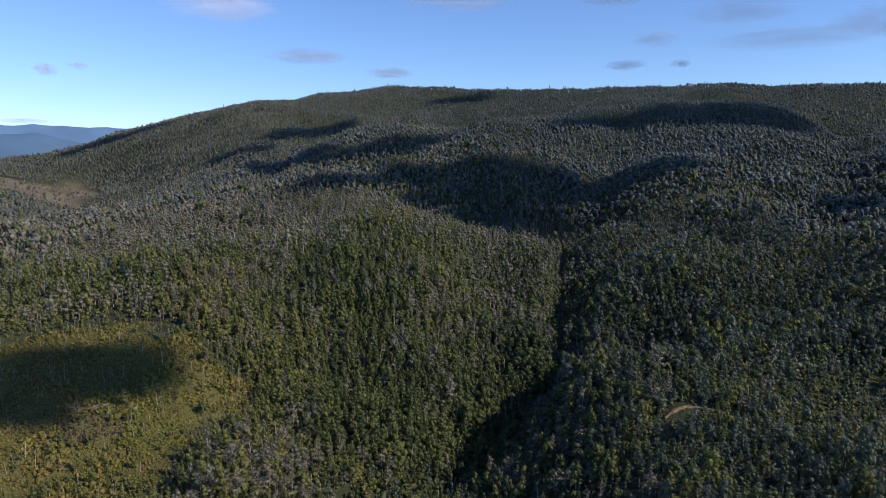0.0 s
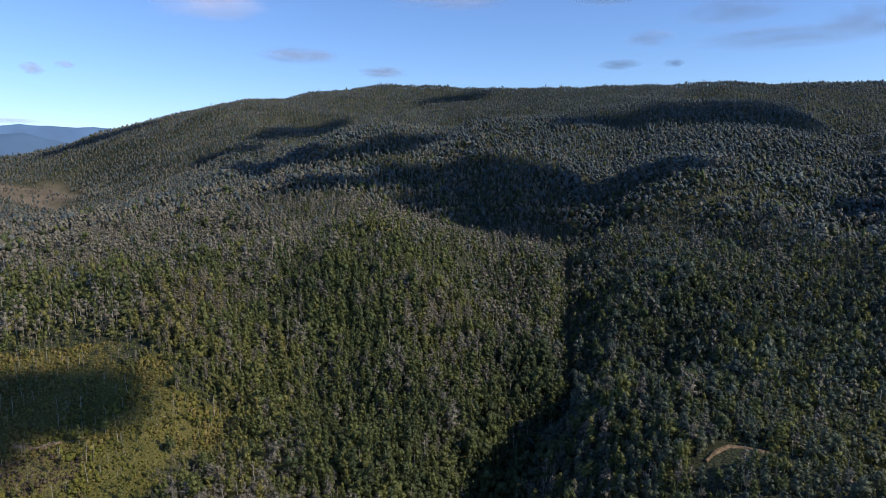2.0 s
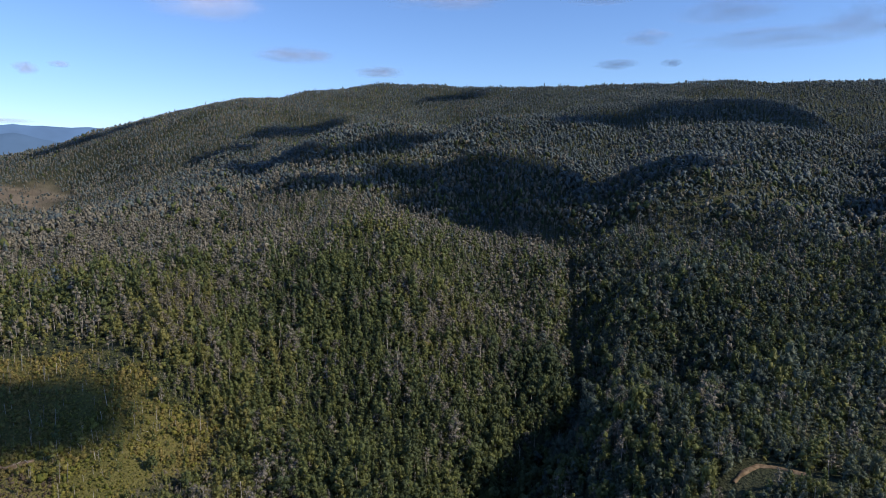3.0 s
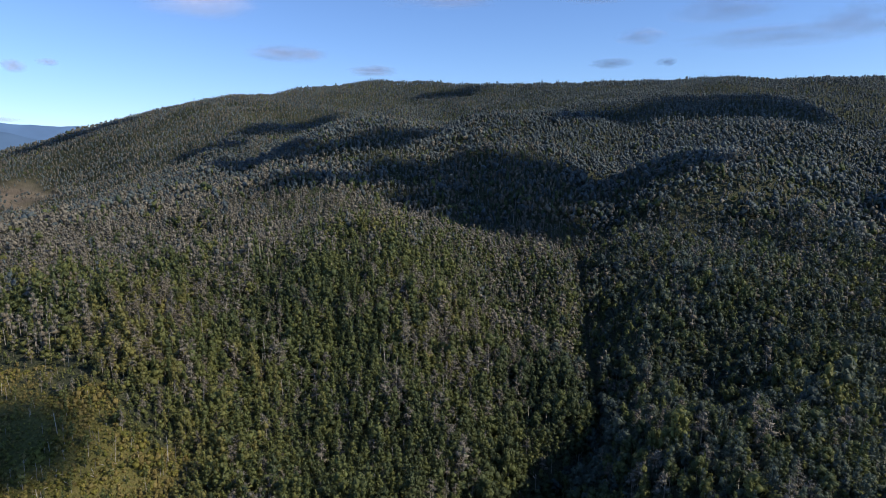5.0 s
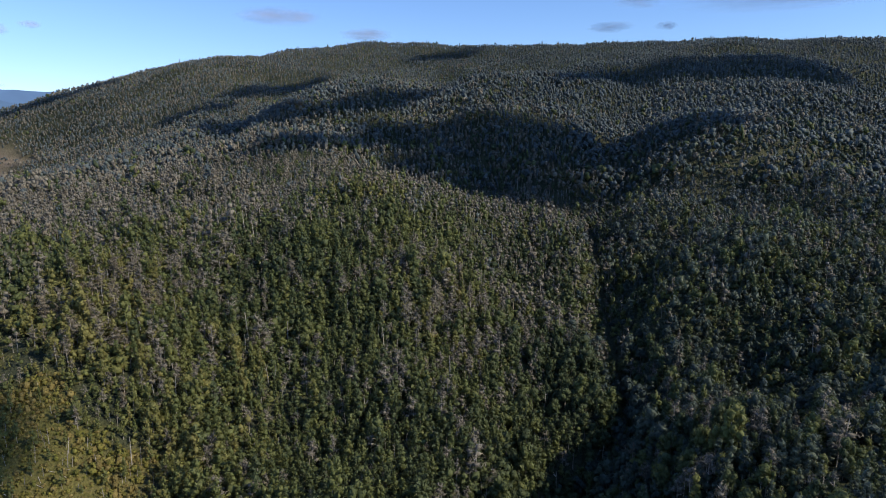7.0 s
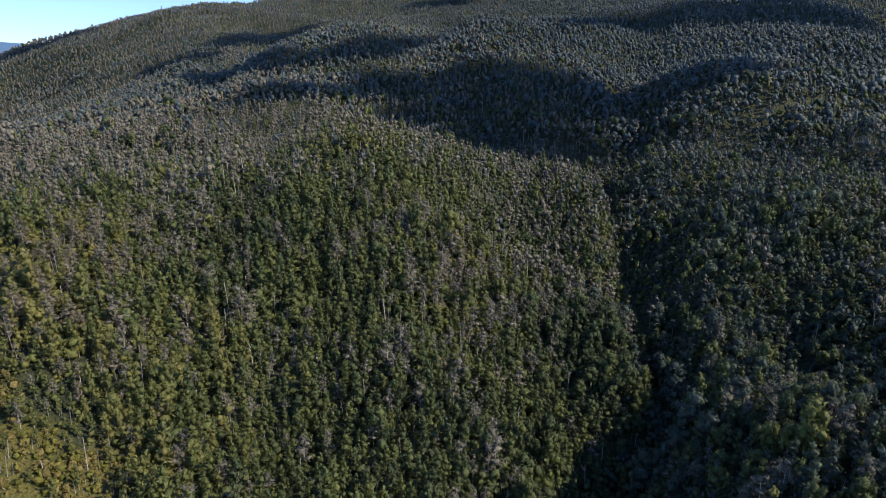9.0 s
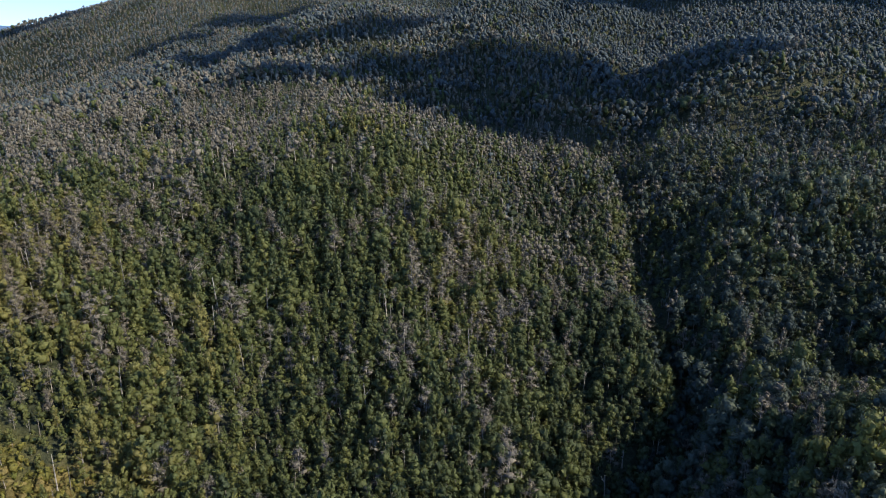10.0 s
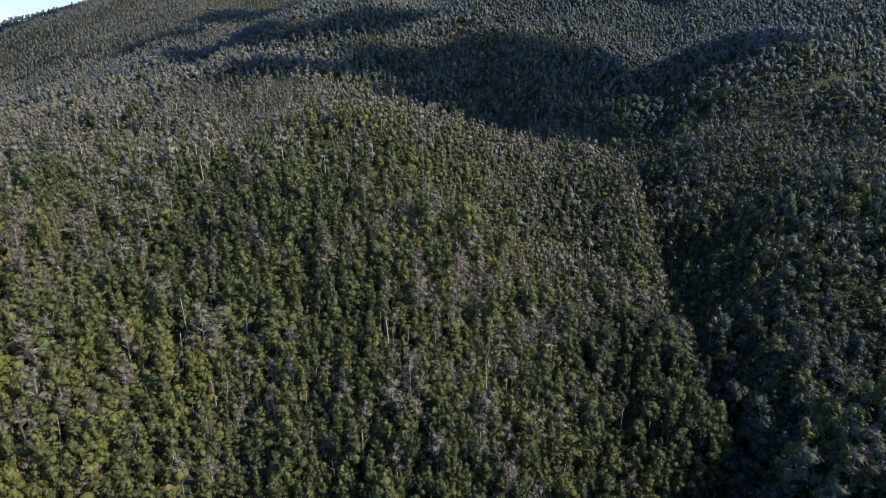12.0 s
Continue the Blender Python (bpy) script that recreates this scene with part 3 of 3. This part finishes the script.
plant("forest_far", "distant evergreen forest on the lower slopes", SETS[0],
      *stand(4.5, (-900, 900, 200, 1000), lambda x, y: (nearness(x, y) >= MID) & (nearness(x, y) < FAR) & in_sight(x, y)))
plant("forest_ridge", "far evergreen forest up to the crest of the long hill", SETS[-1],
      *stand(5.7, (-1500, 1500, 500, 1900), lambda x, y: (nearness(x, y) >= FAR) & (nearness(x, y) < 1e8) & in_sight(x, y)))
plant("forest_behind", "evergreen forest outside the flight's view", SETS[-1],
      *stand(4.6, (-330, 330, -130, 420), lambda x, y: nearness(x, y) > 1e8))
single(x[alone], y[alone], kind[alone], size[alone])
single(sx[lone], sy[lone], sk[lone], ss[lone])
ground.data.attributes.new("bog", "FLOAT", "POINT").data.foreach_set("value", bog(GX, GY).ravel().astype(np.float32))
ground.data.attributes.new("clear", "FLOAT", "POINT").data.foreach_set("value", open_ground(GX, GY).ravel().astype(np.float32))


# ---- dirt track and fallen wood ----
def ribbon(name, line, half, mat, label, seed):
    """A worn strip of earth laid over the ground, uneven at its edges."""
    pts = []
    for (ax, ay), (bx, by) in zip(line, line[1:]):
        k = max(2, int(math.hypot(bx - ax, by - ay) / 0.7))
        pts += [(ax + (bx - ax) * i / k, ay + (by - ay) * i / k) for i in range(k)]
    P = np.array(pts + [line[-1]])
    T = unit(np.gradient(P, axis=0))
    N = np.stack([-T[:, 1], T[:, 0]], 1)
    w = half * (1 + 0.5 * lattice(np.arange(len(P)) * 1.0, np.zeros(len(P)), 4, seed))
    rows = [P + N * (w * s)[:, None] for s in (-1, -0.5, 0, 0.5, 1)]
    V = np.concatenate([np.column_stack([q, land(q[:, 0], q[:, 1]) + (0.42 if abs(i - 2) < 2 else -0.1)]) for i, q in enumerate(rows)])
    n_p = len(P)
    F = [(i * n_p + j, i * n_p + j + 1, (i + 1) * n_p + j + 1) for i in range(4) for j in range(n_p - 1)]
    F += [(i * n_p + j, (i + 1) * n_p + j + 1, (i + 1) * n_p + j) for i in range(4) for j in range(n_p - 1)]
    return tagged(new(name, mesh_of(name, V, np.array(F), [mat])), label, "track", kind="structure")


m, n, l, b = material("bare_earth", 0.95, 0.1)
tex, nz = n.new("ShaderNodeTexCoord"), n.new("ShaderNodeTexNoise")
nz.inputs["Scale"].default_value, nz.inputs["Detail"].default_value = 0.9, 5
l.new(tex.outputs["Object"], nz.inputs["Vector"])
r = ramp(n, [(0.3, (0.10, 0.07, 0.04)), (0.55, (0.20, 0.14, 0.085)), (0.75, (0.30, 0.22, 0.14))])
l.new(nz.outputs["Fac"], r.inputs["Fac"])
l.new(r.outputs[0], b.inputs["Base Color"])
EARTH = m
ribbon("track", TRACK, 1.0, EARTH, "curving tan dirt track between bushes", 51)
ribbon("pavement", DEBRIS[:3], 1.1, EARTH, "strip of bare brown earth with fallen wood", 52).name = "bare_strip"
for i in range(22):
    j = int(rng.integers(0, len(DEBRIS) - 1))
    t = rng.uniform(0, 1)
    lx = DEBRIS[j][0] * (1 - t) + DEBRIS[j + 1][0] * t + rng.normal(0, 1.2)
    ly = DEBRIS[j][1] * (1 - t) + DEBRIS[j + 1][1] * t + rng.normal(0, 1.2)
    an, ln = rng.uniform(-1.2, 1.6), rng.uniform(0.8, 2.6)
    ex, ey = lx + math.cos(an) * ln, ly + math.sin(an) * ln
    v, f = pole((lx, ly, float(land(lx, ly)) + 0.4), (ex, ey, float(land(ex, ey)) + 0.5), 0.1, 0.05, 6)
    tagged(new("fallen_log", mesh_of("fallen_log", v, f, [BARK], None, np.full(len(v), 0.5))),
           "weathered fallen log on bare brown earth", "log", group="fallen logs")


# ---- clouds ----
def cloud_material(name, colour, dense):
    """Soft vapour: thins out towards its rim and in wisps."""
    m, n, l, b = material(name, 1.0, 0.0)
    b.inputs["Base Color"].default_value = (*colour, 1)
    tex = n.new("ShaderNodeTexCoord")
    flat = n.new("ShaderNodeVectorMath")
    flat.operation = "MULTIPLY"
    flat.inputs[1].default_value = (1, 0, 1)
    l.new(tex.outputs["Object"], flat.inputs[0])
    rad = n.new("ShaderNodeVectorMath")
    rad.operation = "LENGTH"
    l.new(flat.outputs[0], rad.inputs[0])
    info = n.new("ShaderNodeObjectInfo")
    nz = n.new("ShaderNodeTexNoise")
    nz.noise_dimensions = "4D"
    nz.inputs["Scale"].default_value, nz.inputs["Detail"].default_value = 1.6, 5
    times = n.new("ShaderNodeMath")
    times.operation = "MULTIPLY"
    times.inputs[1].default_value = 40
    l.new(info.outputs["Random"], times.inputs[0])
    l.new(times.outputs[0], nz.inputs["W"])
    l.new(flat.outputs[0], nz.inputs["Vector"])
    a1 = n.new("ShaderNodeMath")
    a1.operation = "MULTIPLY_ADD"
    l.new(nz.outputs["Fac"], a1.inputs[0])
    a1.inputs[1].default_value, a1.inputs[2].default_value = 1.5, 0.25
    sub = n.new("ShaderNodeMath")
    sub.operation = "SUBTRACT"
    l.new(a1.outputs[0], sub.inputs[0])
    l.new(rad.outputs["Value"], sub.inputs[1])
    mul = n.new("ShaderNodeMath")
    mul.operation = "MULTIPLY"
    mul.use_clamp = True
    mul.inputs[1].default_value = dense
    l.new(sub.outputs[0], mul.inputs[0])
    rim = n.new("ShaderNodeMapRange")
    rim.inputs["From Min"].default_value, rim.inputs["From Max"].default_value = 0.98, 0.6
    l.new(rad.outputs["Value"], rim.inputs["Value"])
    both = n.new("ShaderNodeMath")
    both.operation = "MULTIPLY"
    l.new(mul.outputs[0], both.inputs[0])
    l.new(rim.outputs[0], both.inputs[1])
    l.new(both.outputs[0], b.inputs["Alpha"])
    return m


VAPOUR = cloud_material("thin_vapour", (0.95, 0.82, 0.84), 0.22)
DUSKY = cloud_material("grey_vapour", (0.42, 0.37, 0.43), 0.3)
THICK = cloud_material("thick_vapour", (0.8, 0.8, 0.8), 2.2)


def cloud(centre, across, up, mat, label):
    """A flattened lumpy puff; its local x and z axes are across and up, half-widths in metres."""
    bm = bmesh.new()
    bmesh.ops.create_icosphere(bm, subdivisions=3, radius=1)
    for v in bm.verts:
        v.co *= 1 + 0.16 * noise.noise(v.co * 2.3 + Vector(centre) * 0.01)
        v.co.y *= 0.6
    me = bpy.data.meshes.new("cloud")
    bm.to_mesh(me)
    bm.free()
    me.materials.append(mat)
    ob = new("cloud", me)
    ux, uz = Vector(across), Vector(up)
    uy = uz.cross(ux).normalized() * min(ux.length, uz.length)
    ob.matrix_world = Matrix(((ux.x, uy.x, uz.x, centre[0]), (ux.y, uy.y, uz.y, centre[1]), (ux.z, uy.z, uz.z, centre[2]), (0, 0, 0, 1)))
    return tagged(ob, label, "cloud", group="clouds")


# wisps over the ridge: degrees to the right, degrees up, half-width, half-height in degrees
for az, el, w, h in CLOUDS:
    d = Vector((math.sin(radians(az)) * math.cos(radians(el)), math.cos(radians(az)) * math.cos(radians(el)), math.sin(radians(el))))
    side = Vector((d.y, -d.x, 0)).normalized()
    cloud(Vector((0, 0, 150)) + d * 4700, side * 4700 * math.tan(radians(w)), side.cross(d) * 4700 * math.tan(radians(h)), DUSKY if el < 9 and w < 4.2 else VAPOUR,
          "thin mauve-grey wisp of cloud in a blue sky" if el < 9 and w < 4.2 else "thin pinkish-white wisp of cloud in a blue sky")

# clouds between the sun and the hill, whose shadows lie on the forest
for ax, ay, bx, by, wide in SHADES:
    p, q = Vector((ax, ay, float(land(ax, ay)) + 5)), Vector((bx, by, float(land(bx, by)) + 5))
    run = q - p
    run -= sun_way * run.dot(sun_way)
    flat = sun_way.cross(run).normalized()
    cloud((p + q) / 2 + sun_way * 1150, run * 0.5 + run.normalized() * wide, flat * wide, THICK, "drifting grey cloud high over the forest")


# ---- the far ranges ----
def far_range(name, dist, heights, colour, seed):
    az = np.radians(np.linspace(-75, 60, 220))
    prof = np.interp(np.degrees(az), *heights) + 16 * lattice(az * 900, az * 0, 37, seed) + 7 * lattice(az * 900, az * 0, 13, seed + 1)
    rows = []
    for k, (dd, f) in enumerate([(0.93, 0.0), (0.96, 0.55), (0.985, 0.9), (1.0, 1.0), (1.03, 0.8)]):
        hh = prof * f + (0 if k == 0 else 10 * lattice(az * 1200 + 300 * k, az * 0 + k, 29, seed + 2))
        rows.append(np.stack([np.sin(az) * dist * dd, np.cos(az) * dist * dd, hh], 1))
    V = np.concatenate(rows)
    n_p = len(az)
    F = [(i * n_p + j, i * n_p + j + 1, (i + 1) * n_p + j + 1) for i in range(4) for j in range(n_p - 1)]
    F += [(i * n_p + j, (i + 1) * n_p + j + 1, (i + 1) * n_p + j) for i in range(4) for j in range(n_p - 1)]
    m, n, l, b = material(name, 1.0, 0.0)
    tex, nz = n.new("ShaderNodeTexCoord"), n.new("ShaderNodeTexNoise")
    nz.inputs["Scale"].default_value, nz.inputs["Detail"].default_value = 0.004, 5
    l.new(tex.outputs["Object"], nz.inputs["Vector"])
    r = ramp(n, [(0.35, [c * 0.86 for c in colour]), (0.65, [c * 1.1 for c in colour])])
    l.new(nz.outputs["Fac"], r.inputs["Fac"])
    # nearly black rock; the blue haze over it is its own emission
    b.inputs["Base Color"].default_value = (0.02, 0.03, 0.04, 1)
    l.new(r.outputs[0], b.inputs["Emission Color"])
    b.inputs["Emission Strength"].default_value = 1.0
    return tagged(new(name, mesh_of(name, V, np.array(F), [m])), "hazy blue forested mountain range far away", "backdrop", kind="structure")


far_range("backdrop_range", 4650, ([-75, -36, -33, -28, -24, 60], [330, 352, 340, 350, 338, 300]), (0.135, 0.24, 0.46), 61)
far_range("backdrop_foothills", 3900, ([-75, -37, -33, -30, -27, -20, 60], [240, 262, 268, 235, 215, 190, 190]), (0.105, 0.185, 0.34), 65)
